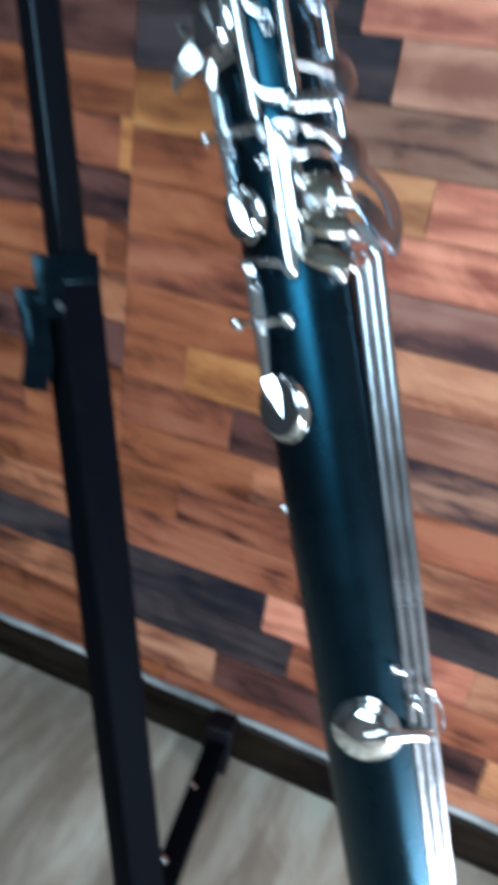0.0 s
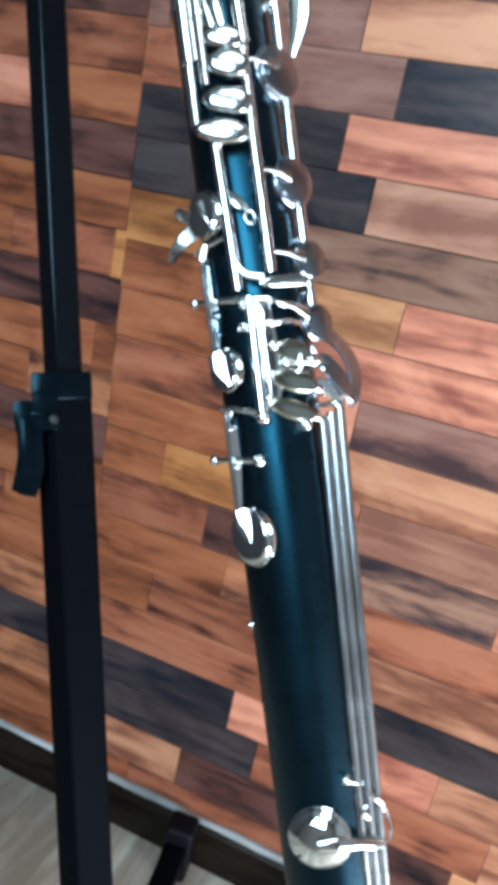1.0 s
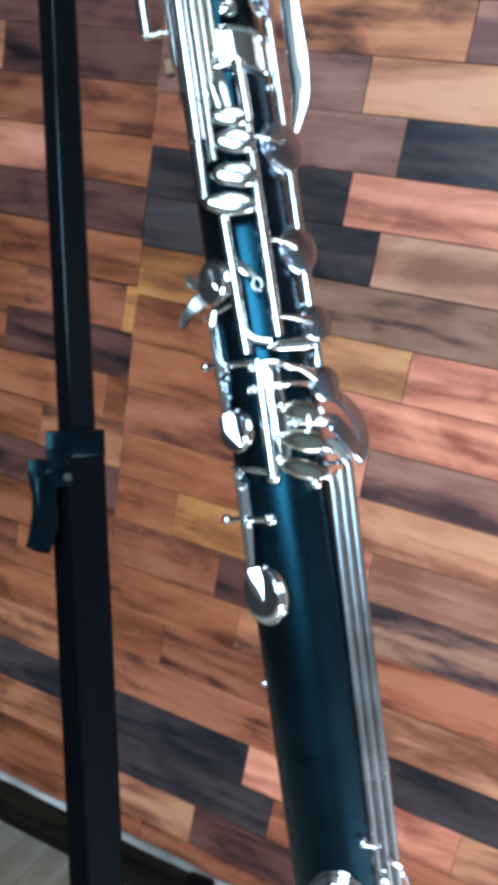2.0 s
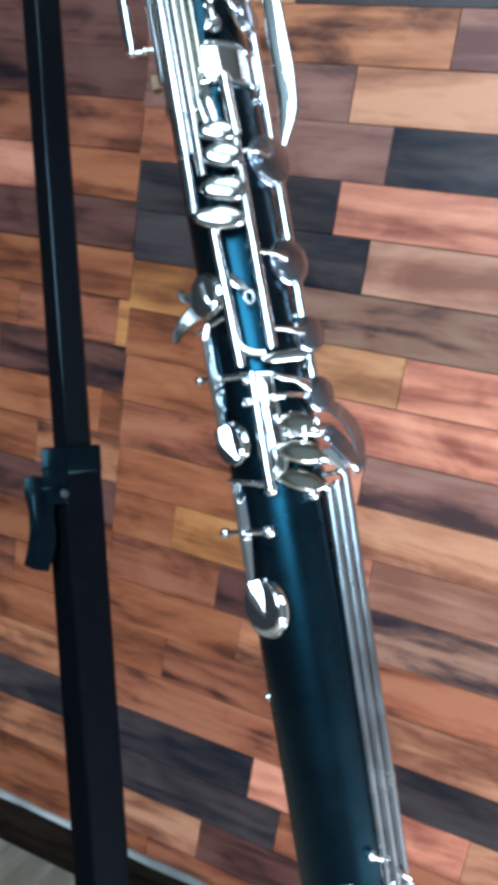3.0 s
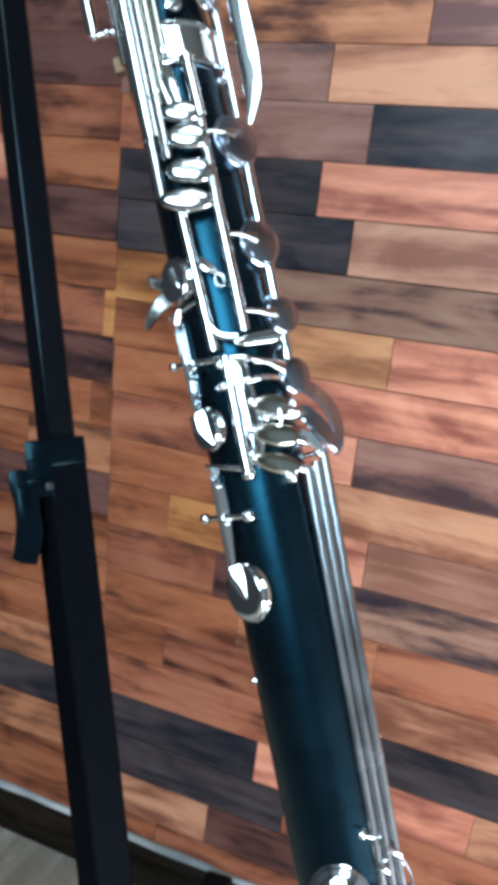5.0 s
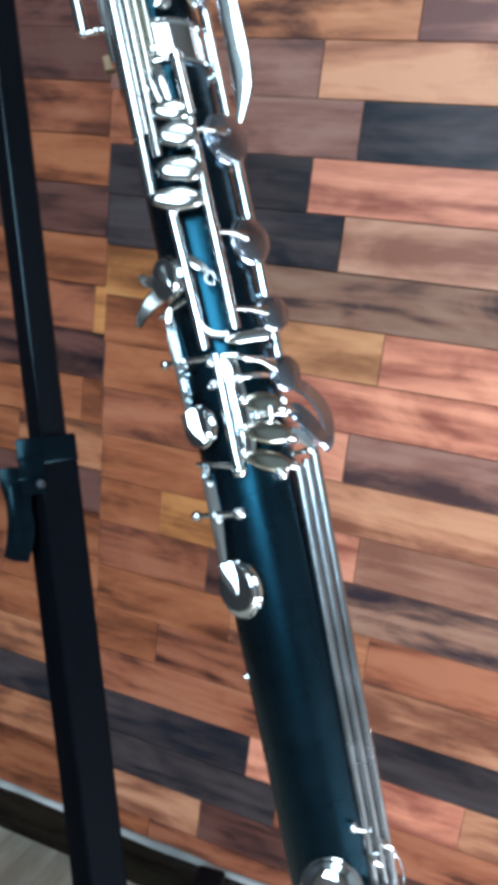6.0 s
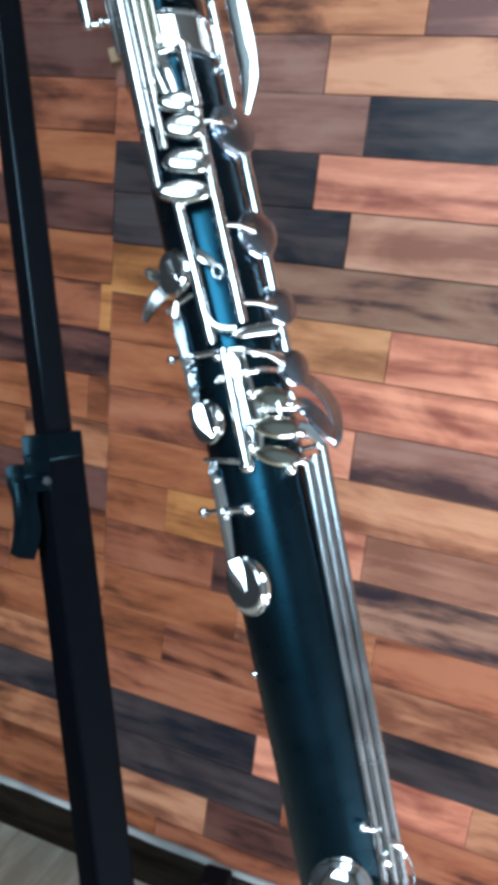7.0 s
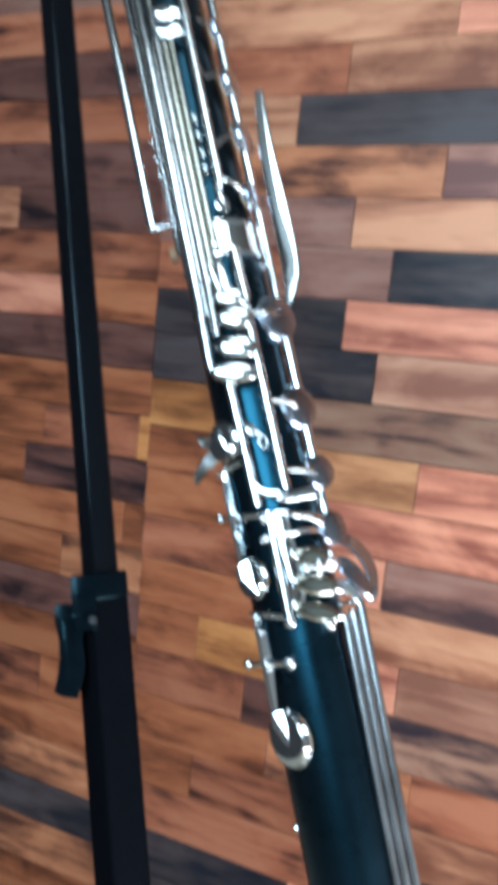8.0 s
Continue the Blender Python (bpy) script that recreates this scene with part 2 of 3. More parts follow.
def lens(c, along, normal, length, width, thick, waist=0.0, bm=None):
    """A polished finger touch: a flattened oval pillow, long axis along, facing normal."""
    bm = bm or bmesh.new()
    x = Vector(along).normalized()
    z = (Vector(normal) - x * Vector(normal).dot(x)).normalized()
    m = Matrix((x, z.cross(x), z)).transposed().to_4x4()
    m.translation = Vector(c)
    made = bmesh.ops.create_uvsphere(bm, u_segments=28, v_segments=14, radius=1.0)["verts"]
    for v in made:
        p = v.co.copy()
        rim = math.hypot(p.x, p.y)
        k = (abs(p.z) ** 0.6) * (1 if p.z > 0 else -1)
        w = 1 - waist * math.exp(-((p.x / 0.35) ** 2))
        v.co = m @ Vector((p.x * length, p.y * width * w * (1 + 0.12 * p.x), k * thick - 0.10 * thick * (1 - rim)))
    return bm


# ---- the room ----
X0, X1, Y0, Y1, TOP = -1.15, 2.1, -2.95, 0.0, 3.0


def setting(name, bm, material, label, category):
    return tagged(new(name, mesh_of(name, bm, material)), label, category, kind="structure")


floor = setting("floor", box(X0, X1, Y0, Y1, -0.06, -0.012), BACKING, "pale grey-brown wooden floor in long boards", "floor")
wall_north = setting("wall_north", box(X0, X1, 0.0, 0.12, -0.06, TOP), BACKING, "wall clad in varnished wood strips of mixed colours", "wall")
setting("wall_west", box(X0 - 0.12, X0, Y0 - 0.15, Y1 + 0.12, -0.06, TOP), PLASTER, "unseen plaster wall made black to darken reflections", "wall")
east = box(X1, X1 + 0.12, Y0 - 0.15, LOW[0], -0.06, TOP)
box(X1, X1 + 0.12, LOW[1], Y1 + 0.12, -0.06, TOP, bm=east)
box(X1, X1 + 0.12, LOW[0], LOW[1], -0.06, LOW[2], bm=east)
box(X1, X1 + 0.12, LOW[0], LOW[1], LOW[3], TOP, bm=east)
setting("wall_east", east, GREY_PLASTER, "unseen grey plaster wall with an opening for the added low fill light", "wall")
back = box(X0, WINDOW[0], Y0 - 0.15, Y0, -0.06, TOP)
box(WINDOW[1], X1, Y0 - 0.15, Y0, -0.06, TOP, bm=back)
box(WINDOW[0], WINDOW[1], Y0 - 0.15, Y0, -0.06, WINDOW[2], bm=back)
box(WINDOW[0], WINDOW[1], Y0 - 0.15, Y0, WINDOW[3], TOP, bm=back)
setting("wall_south", back, PALE_PLASTER, "plain beige plastered wall with a high window opening", "wall")
setting("ceiling", box(X0 - 0.12, X1 + 0.12, Y0 - 0.15, Y1 + 0.12, TOP, TOP + 0.1), PALE_PLASTER, "plain beige ceiling", "ceiling")



def window(name, m, width, height, label):
    """A two-light window: frame with a middle bar, standing in its opening."""
    ob = tagged(thing(name, m, label, "window"), kind="structure")
    hw = width / 2
    fr = box(-hw, -hw + 0.05, -0.03, 0.03, 0, height, 0.004)
    for a in ((hw - 0.05, hw, 0, height), (-hw + 0.05, hw - 0.05, 0, 0.05), (-hw + 0.05, hw - 0.05, height - 0.05, height), (-0.025, 0.025, 0.05, height - 0.05)):
        box(a[0], a[1], -0.03, 0.03, a[2], a[3], 0.004, bm=fr)
    part("window_frame", fr, FRAME_WHITE, ob)


window("window_1", pose(wx, Y0 - 0.1, WINDOW[2]), WINDOW[1] - WINDOW[0], WINDOW[3] - WINDOW[2], "white painted window letting in cool daylight")
window("added_low_window", pose(X1 + 0.06, ly, LOW[2], 0, 0, 90), LOW[1] - LOW[0], LOW[3] - LOW[2], "unseen low window frame added around a fill light")

ceiling_panel = thing("ceiling_lamp", pose(0.50, -1.90, TOP), "broad white ceiling lamp with a cool glow", "lamp")
part("housing", box(-0.44, 0.44, -0.44, 0.44, -0.05, 0.0, 0.01), FRAME_WHITE, ceiling_panel)

# skirting board: tall dark board with a rounded top edge
skirt = bmesh.new()
outline = [(0.0, 0.0), (-0.022, 0.0), (-0.022, 0.082), (-0.0212, 0.086), (-0.0135, 0.0960), (-0.011, 0.0975), (0.0, 0.0975)]
ends = [[skirt.verts.new((x, y - 0.0095, z)) for y, z in outline] for x in (X0, X1)]
for i in range(len(outline)):
    j = (i + 1) % len(outline)
    skirt.faces.new((ends[0][i], ends[0][j], ends[1][j], ends[1][i]))
skirt.faces.new(ends[0])
skirt.faces.new(ends[1])
baseboard = tagged(new("baseboard", mesh_of("baseboard", skirt, SKIRTING, 50)), "dark varnished wooden skirting board with a rounded top", "baseboard", kind="structure")
# added bead in a pale colour, standing for light caught on the skirting's edge
bead = sweep([(X0 + (X1 - X0) * i / 60, -0.0110 + 0.0008 * math.sin(i * 2.3), 0.1000 + 0.0012 * math.sin(i * 1.7)) for i in range(61)], [0.0092 + 0.0016 * math.sin(i * 1.1) * math.sin(i * 0.37) for i in range(61)], sides=16)
tagged(new("trim", mesh_of("trim", bead, PALE_GLEAM, 60)), "glossy pale grey strip standing for the gleam along the skirting's top", "trim", kind="structure")

# ---- the stand: leaning square tube on a floor base ----
PO = Vector((-0.0069, -0.7014, 1.1882))
pe1, pe2, pe3 = Vector((0.7901, 0.5940, 0.1512)), Vector((0.5490, -0.7955, 0.2565)), Vector((-0.2727, 0.1197, 0.9546))
turn = Matrix((pe1, -pe2, pe3)).transposed().to_4x4()
stand = thing("instrument_stand", Matrix.Translation(PO) @ turn, "black square-tube telescopic stand with a quick-release lever", "stand")
SQ = Matrix.Rotation(radians(27), 4, "Z")


def square_tube(width, z0, z1, bevel, cx=0.0):
    bm = box(-width / 2, width / 2, -width / 2, width / 2, z0, z1, bevel, 3)
    bmesh.ops.transform(bm, matrix=Matrix.Translation((cx, 0, 0)) @ SQ, verts=bm.verts)
    return bm


part("upper_tube", square_tube(0.0250, -0.25, 0.95, 0.0034, 0.001), GLOSS_BLACK, stand)
part("lower_tube", square_tube(0.0362, -1.185, -0.012, 0.0035, 0.0), POWDER, stand)
collar = square_tube(0.0372, -0.022, 0.002, 0.003, 0.0)
box(-0.0255, -0.004, -0.0245, 0.006, -0.046, 0.002, 0.003, bm=collar)
part("collar", collar, PLASTIC, stand, "moulded black plastic clamp collar")
clamp_bolt = turned([(0.0, 0.0), (0.0036, 0.0), (0.0042, 0.001), (0.0042, 0.003), (0.003, 0.0044), (0.0, 0.0046)], 20, Matrix.Translation((-0.009, -0.0245, -0.037)) @ Matrix.Rotation(radians(90), 4, "X"))
part("bolt", clamp_bolt, DULL_STEEL, stand, "dull steel clamp bolt")
for z in (-0.0145, -0.0325):
    part("clamp_band", box(-0.0262, -0.005, -0.0262, -0.0225, z - 0.0016, z + 0.0016, 0.0007), PLASTIC, stand)


def prism(outline, y0, y1, bevel=0.0):
    """A plate from an outline in x and z, between two depths, with softened edges."""
    bm = bmesh.new()
    a = [bm.verts.new((x, y0, z)) for x, z in outline]
    b = [bm.verts.new((x, y1, z)) for x, z in outline]
    for i in range(len(a)):
        j = (i + 1) % len(a)
        bm.faces.new((a[i], a[j], b[j], b[i]))
    bm.faces.new(a)
    bm.faces.new(list(reversed(b)))
    if bevel:
        bmesh.ops.recalc_face_normals(bm, faces=bm.faces)
        rim = [e for e in bm.edges if abs(e.verts[0].co.y - e.verts[1].co.y) < 1e-7]
        bmesh.ops.bevel(bm, geom=rim, offset=bevel, segments=2, affect="EDGES", profile=0.6)
    return bm


LEVER = [(-0.0400, -0.0215), (-0.0315, -0.0205), (-0.0160, -0.0240), (-0.0165, -0.0380), (-0.0185, -0.0560), (-0.0175, -0.0700), (-0.0185, -0.0800), (-0.0225, -0.0925), (-0.0260, -0.1020), (-0.0380, -0.0990), (-0.0455, -0.0940), (-0.0420, -0.0820), (-0.0390, -0.0660), (-0.0385, -0.0500), (-0.0410, -0.0360)]
lever = part("lever", prism(LEVER, -0.021, -0.012, 0.0018), PLASTIC, stand, "curved black quick-release lever")
part("lever_rib", prism([(-0.0350, -0.036), (-0.0270, -0.036), (-0.0270, -0.066), (-0.0305, -0.089), (-0.0385, -0.087), (-0.0345, -0.066)], -0.0226, -0.020, 0.0008), PLASTIC, lever)

# floor base of the stand: hub and three rubber-capped legs
foot = Vector((0.324, -0.847, 0.0))
hub_m = stand.matrix_world.inverted()


def base_leg(start, end):
    d = Vector(end) - Vector(start)
    n = d.normalized()
    m = Matrix((n, Vector((-n.y, n.x, 0)), Vector((0, 0, 1)))).transposed().to_4x4()
    m.translation = Vector(start)
    length = d.length
    bm = box(0.0, length - 0.012, -0.0235, 0.0235, 0.058, 0.098, 0.006, 3)
    bmesh.ops.transform(bm, matrix=hub_m @ m, verts=bm.verts)
    leg = part("leg", bm, POWDER, stand)
    cap = box(length - 0.06, length, -0.0305, 0.0305, 0.0, 0.130, 0.012, 4)
    bmesh.ops.transform(cap, matrix=hub_m @ m, verts=cap.verts)
    part("rubber_cap", cap, RUBBER, leg, "ribbed black rubber end cap")
    return m, leg


leg_m, wall_leg = base_leg((0.085, -0.72, 0), (-0.014, -0.036, 0))
for d in (0.345, 0.51):
    b = turned([(0.0, 0.0), (0.007, 0.0), (0.0075, 0.002), (0.004, 0.005), (0.0, 0.0055)], 18, hub_m @ leg_m @ Matrix.Translation((d, 0.012, 0.0975)))
    part("leg_bolt", b, STEEL, wall_leg, "pale steel bolt head")
base_leg((0.085, -0.78, 0), (0.01, -1.35, 0))
base_leg(tuple(foot), (0.80, -0.62, 0))
bar = box(0.055, foot.x + 0.03, -0.800, -0.712, 0.040, 0.090, 0.006, 3)
bmesh.ops.transform(bar, matrix=hub_m, verts=bar.verts)
part("cross_bar", bar, POWDER, stand)
hub = turned([(0.0, 0.012), (0.040, 0.012), (0.043, 0.018), (0.043, 0.055), (0.036, 0.075), (0.0, 0.075)], 32, hub_m @ Matrix.Translation(foot))
part("hub", hub, POWDER, stand)

# ---- the clarinet, leaning in front of the stand ----
MM = 0.0011435
ce1, ce2, ce3 = Vector((0.8711, 0.3780, 0.3134)), Vector((0.2865, -0.9096, 0.3008)), Vector((-0.3988, 0.1723, 0.9007))
CO = Vector((0.2176, -0.8351, 1.2592))
lean = Matrix((ce1, -ce2, ce3)).transposed().to_4x4()
clarinet = thing("bass_clarinet", Matrix.Translation(CO) @ lean, "black wooden bass clarinet with silver-plated keywork, leaning", "clarinet")


def P(u, v, s):
    """Across, towards the player, and up along the bore."""
    return Vector((u, -v, s)) * MM


def out(u, v):
    return Vector((u, -v, 0)).normalized()


def bore(profile):
    return turned([(r * MM, h * MM) for r, h in profile], 96)


R = 23.5
part("lower_joint", bore([(0, -620), (R - 0.6, -620), (R, -619), (R, -617), (R, -300), (R, -100), (R, 50), (R, 182.5), (R, 183.7), (R - 0.6, 184.5), (0, 184.5)]), EBONY, clarinet, "black-stained wooden lower joint")
part("socket_ring", bore([(R - 1, 184.6), (R + 0.9, 184.6), (R + 1.5, 185.4), (R + 1.5, 187), (R + 0.7, 188), (R + 0.7, 188.6), (R + 0.7, 203.4), (R + 0.7, 204), (R + 1.4, 205), (R + 1.2, 206.6), (R - 1, 206.6)]), SILVER, clarinet, "broad silver socket ring")
part("upper_joint", bore([(0, 206.8), (R - 1.2, 206.8), (R - 1.2, 208), (R - 1.2, 320), (R - 1.2, 469), (R - 1.2, 470), (R - 2, 472), (0, 472)]), EBONY, clarinet, "black-stained wooden upper joint")
part("top_ring", bore([(R - 2, 472.2), (R + 0.5, 472.2), (R + 0.5, 486), (R - 2, 486)]), SILVER, clarinet)
part("bell_ring", bore([(R - 2, -634), (R + 1.5, -634), (R + 1.5, -620.4), (R - 2, -620.4)]), SILVER, clarinet)
part("bell", bore([(0, -760), (46, -760), (47, -757), (40, -735), (31, -700), (26, -660), (24, -634.4), (0, -634.4)]), LACQUER, clarinet, "silver-plated bell")
part("floor_peg", bore([(0, -1222), (3.0, -1222), (4.5, -1212), (4.5, -760.4), (0, -760.4)]), STEEL, clarinet)


def rod(points, r, material=None):
    return part("rod", sweep([P(*p) for p in points], r * MM), material or SILVER, clarinet)


def post(u, v, s, r=2.3, stem=1.3):
    """A turned post: foot on the wood, thin stem and a ball."""
    n, reach = out(u, v), math.hypot(u, v)
    foot_at = Vector((n.x, n.y, 0)) * (R - 1) * MM + Vector((0, 0, s * MM))
    bm = sweep([foot_at, foot_at + n * 1.6 * MM, foot_at + n * 2.2 * MM, P(u, v, s)], [2.2 * MM, 2.2 * MM, stem * MM, stem * MM], sides=14)
    ball(P(u, v, s), r * MM, bm)
    return part("post", bm, SILVER, clarinet)


def cup(parent, u, v, s, r, tilt=0.0, deep=4.2, glint_wedge=None, dome=0.66, turn_to=None):
    """A pad cup with its pad: a domed silver cap facing away from the bore; the pad is the tan skin below it."""
    n = ((out(*turn_to) if turn_to else out(u, v)) + Vector((0, 0, tilt))).normalized()
    m = n.to_track_quat("Z", "Y").to_matrix().to_4x4()
    m.translation = P(u, v, s)
    k = MM
    prof = [(r - 0.9, -deep * 0.55), (r, -deep * 0.5), (r, -deep * 0.18), (r - 0.35, -deep * 0.10), (r - 0.75, -deep * 0.02), (r - 0.75, deep * 0.16), (r - 1.2, deep * 0.36), (r * 0.89, deep * 0.46), (r * 0.80, deep * (0.46 + (dome - 0.46) * 0.30)), (r * 0.6, deep * (0.46 + (dome - 0.46) * 0.70)), (r * 0.3, deep * (0.46 + (dome - 0.46) * 0.93)), (0, deep * dome)]
    bm = turned([(a * k, b * k) for a, b in prof], 40, m)
    # thin added plate that shapes the white reflection on the cup's face
    if glint_wedge:
        tip, base, half = glint_wedge
        d = (P(*base) - P(*tip)).normalized()
        facing = Vector((-0.10, -0.99, 0.08))
        sweep([P(*base), P(*base).lerp(P(*tip), 0.35), P(*base).lerp(P(*tip), 0.75), P(*tip)], [half * 0.8 * k, half * k, half * 0.55 * k, 0.4 * k], 0.12, facing, 14, bm)
    # right-side cups take the darker copy of the silver, for their dim reflections
    c = part("pad_cup", bm, DIMMED_SILVER if u > 15 else SILVER, parent)
    pad = turned([(0, -deep * 0.95 * k), ((r - 1.6) * k, -deep * 0.95 * k), ((r - 0.9) * k, -deep * 0.75 * k), ((r - 0.9) * k, -deep * 0.5 * k), (0, -deep * 0.5 * k)], 32, m)
    part("pad", pad, FELT, parent, "tan skin pad")
    return c


def key(points, r, flat=0.5, normal=None, label="", material=None):
    """The arm of a key, a strap of forged silver, to which its cup or touch belongs."""
    pts = smooth_path([P(*p) for p in points], 5)
    if isinstance(r, (list, tuple)):
        rr = [float(np.interp(i, [k * 5 for k in range(len(r))], r)) * MM for i in range(len(pts))]
    else:
        rr = r * MM
    n = normal if normal is not None else out(points[0][0], points[0][1])
    return part("key", sweep(pts, rr, flat, n, 12), material or SILVER, clarinet, label)


def touch(parent, c, along, length, width, thick=1.8, waist=0.0, face=None, material=None):
    n = face or out(c[0], c[1])
    return part("finger_touch", lens(P(*c), Vector((along[0], -along[1], along[2])), n, length * MM, width * MM, thick * MM, waist), material or SILVER, parent)


def flat_key(points, widths, thick=1.8, facing=None, label="", material=None, steps=6, edge=0.5):
    """A key cut from flat bar, its width following the list."""
    pts = smooth_path([P(*p) for p in points], steps)
    ww = [float(np.interp(i, [k * steps for k in range(len(widths))], widths)) * MM for i in range(len(pts))]
    return part("key", strap(pts, ww, thick * MM, facing or out(points[0][0], points[0][1]), edge * MM), material or SILVER, clarinet, label, smooth=25)


# long rods down the front and the sides
rod([(-25.4, 10, 455), (-23.2, 12, 196)], 2.3)
rod([(-17.2, 19, 455), (-18.5, 24, 120)], 3.0)
rod([(-21.0, 15, 455), (-20.8, 18, 178)], 2.3, SATIN)
rod([(-14.4, 22, 330), (-14.8, 25, 150)], 2.1, SATIN)
rod([(-11.2, 24.5, 455), (-11.5, 27, 137)], 2.6, SATIN)
rod([(-7.0, 26.5, 326), (-7.6, 28, 163)], 2.3, LACQUER)
rod([(-3.0, 27.5, 330), (-3.2, 28, 190)], 1.8, LACQUER)
rod([(6.9, 29, 182), (6.9, 29, 48)], 2.7)
rod([(-10.7, 28, 112), (-8.9, 28, 42)], 2.8)
rod([(-4.5, 29, 38), (-5.3, 29, -15)], 2.8)
rod([(27.5, 12, 455), (25.0, 10, 30)], 2.9)
rod([(9.5, 29, 455), (7.2, 29, 224)], 2.7)
rod([(-38.8, 0, 430), (-37.4, 0, 223)], 3.3)
rod([(22.7, 15, -20), (16.0, 17, -196), (11.6, 18, -330)], 2.4, NICKEL)
rod([(27.4, 13, -18), (20.4, 15, -205), (15.8, 16, -330)], 2.4, NICKEL)
rod([(32.2, 10, -12), (25.0, 12, -208), (20.0, 13, -330)], 2.4, NICKEL)
rod([(-29.5, -3, 224), (-37.4, 0, 223)], 1.2)
for u, v, s in ((6.9, 29, 182), (6.9, 29, 101), (7.2, 29, 93), (6.9, 28.5, 62), (10.9, 22, -188), (24.6, 12, 179), (26, 10, 133), (26, 10, 106), (25.2, 10, 66), (25.0, 10, 40), (6.6, 29, 226), (-37.4, 0, 223), (-30.0, 1, 222.6), (19.5, 15, -205), (26.5, 9, -210), (25.5, 12, 222), (-8.0, 29, 35), (-8.4, 29, 25), (22, 18, 12), (27, 14, 5), (26, 14, -8), (30, 12, -14)):
    post(u, v, s)
for u, v, s, r in ((-5.3, 29, -17, 3.5), (13.8, 26, -22.6, 3.0), (-9.4, 26, -36.3, 3.1)):
    post(u, v, s, r, 1.8)
for s in (288, 276, 265, 254):
    post(-26.5, 5, s, 1.7, 1.0)
    post(1.0, 27.5, s - 16, 1.9, 1.0)

# four stacked touches
for c, length, width, waist in (((-1.0, 31, 156.0), 9.6, 5.4, 0.0), ((-0.4, 32, 143.4), 10.2, 6.4, 0.0), ((-2.8, 31.5, 127.2), 10.8, 7.0, 0.18), ((-7.2, 31, 113.8), 13.0, 5.6, 0.0)):
    k = key([(-14 if c[0] > -3 else -16, 27, c[2] + 4), (-8, 29, c[2] + 2), c], [1.3, 1.5, 1.8], 0.6)
    touch(k, c, (1, 0, -0.22), length, width, 3.8, waist, material=SATIN)

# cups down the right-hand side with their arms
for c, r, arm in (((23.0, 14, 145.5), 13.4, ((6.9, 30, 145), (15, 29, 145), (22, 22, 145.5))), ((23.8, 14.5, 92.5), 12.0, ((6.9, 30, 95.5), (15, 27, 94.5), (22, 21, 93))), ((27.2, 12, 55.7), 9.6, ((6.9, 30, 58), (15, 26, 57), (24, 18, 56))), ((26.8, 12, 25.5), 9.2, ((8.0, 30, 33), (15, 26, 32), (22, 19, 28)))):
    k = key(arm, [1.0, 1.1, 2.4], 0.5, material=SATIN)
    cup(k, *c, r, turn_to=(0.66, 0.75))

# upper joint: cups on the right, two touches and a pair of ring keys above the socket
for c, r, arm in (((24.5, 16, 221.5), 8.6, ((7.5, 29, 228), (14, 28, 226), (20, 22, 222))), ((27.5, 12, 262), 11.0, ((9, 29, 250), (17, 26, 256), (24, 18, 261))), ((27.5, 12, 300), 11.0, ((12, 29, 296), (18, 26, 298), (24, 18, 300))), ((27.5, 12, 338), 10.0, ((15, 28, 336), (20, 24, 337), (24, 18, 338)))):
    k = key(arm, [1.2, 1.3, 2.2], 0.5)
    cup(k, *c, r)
k = key([(6.3, 29, 226), (6.0, 30, 219), (6.3, 30, 213)], [1.4, 2.0, 2.6], 0.6, Vector((0, -1, 0)))
cup(k, 6.3, 27, 213.6, 4.6, deep=3.0)
for c in ((-2, 30, 343), (-3, 30, 331)):
    k = key([(-11, 26, c[2] + 3), (-7, 28, c[2] + 1), c], [1.2, 1.4, 1.8], 0.6)
    touch(k, c, (1, 0, -0.22), 9.5, 4.8, 2.4)

# long outer side lever
k = key([(43, 12, 292), (39, 15, 250), (38.0, 16, 216), (37.5, 16, 185), (36.2, 16, 168), (30.6, 17, 151)], [2.4, 4.4, 5.0, 5.4, 4.8, 1.6], 0.16, Vector((-0.13, -0.99, 0.0)), label="long bright side lever")
# left-hand side: three cups on long arms
LEFT_FACE = Vector((0.60, -0.80, 0.0))
THUMB_FACE = Vector((0.45, -0.85, 0.2))
k = key([(-13, 27, 67), (-20, 23, 65.5), (-27.5, 16, 64)], 1.1, 0.8)
cup(k, -20.4, 20.0, 80.8, 11.4, turn_to=(-0.78, 0.62), glint_wedge=((-17.8, 26, 73.5), (-21.4, 24, 86), 3.2))
k = flat_key([(-23, 13, 78), (-28.0, 11, 75.5), (-32.5, 10, 72.5), (-36.5, 9.5, 68.5), (-39.8, 9.0, 63.5)], [9.0, 8.0, 6.6, 5.6, 2.6], 1.6, THUMB_FACE, "pale curved thumb lever", SATIN)
flat_key([(-24.0, 13, 82), (-28.0, 11, 83.5), (-31.0, 10, 85.5), (-33.2, 9.5, 88.5)], [8.0, 8.0, 7.0, 4.0], 1.6, THUMB_FACE, material=SATIN)
k = flat_key([(-21.6, 22.0, 66), (-22.0, 22.5, 58), (-22.0, 22.5, 44), (-22.0, 22.5, 30), (-22.6, 22.5, 16)], [2.6, 7.4, 8.4, 7.4, 5.0], 2.6, LEFT_FACE, edge=1.0)
cup(k, -19.9, 21.5, 7.4, 10.6, turn_to=(-0.78, 0.62), glint_wedge=((-18.2, 27, -0.5), (-22.2, 24.5, 15.5), 6.2))
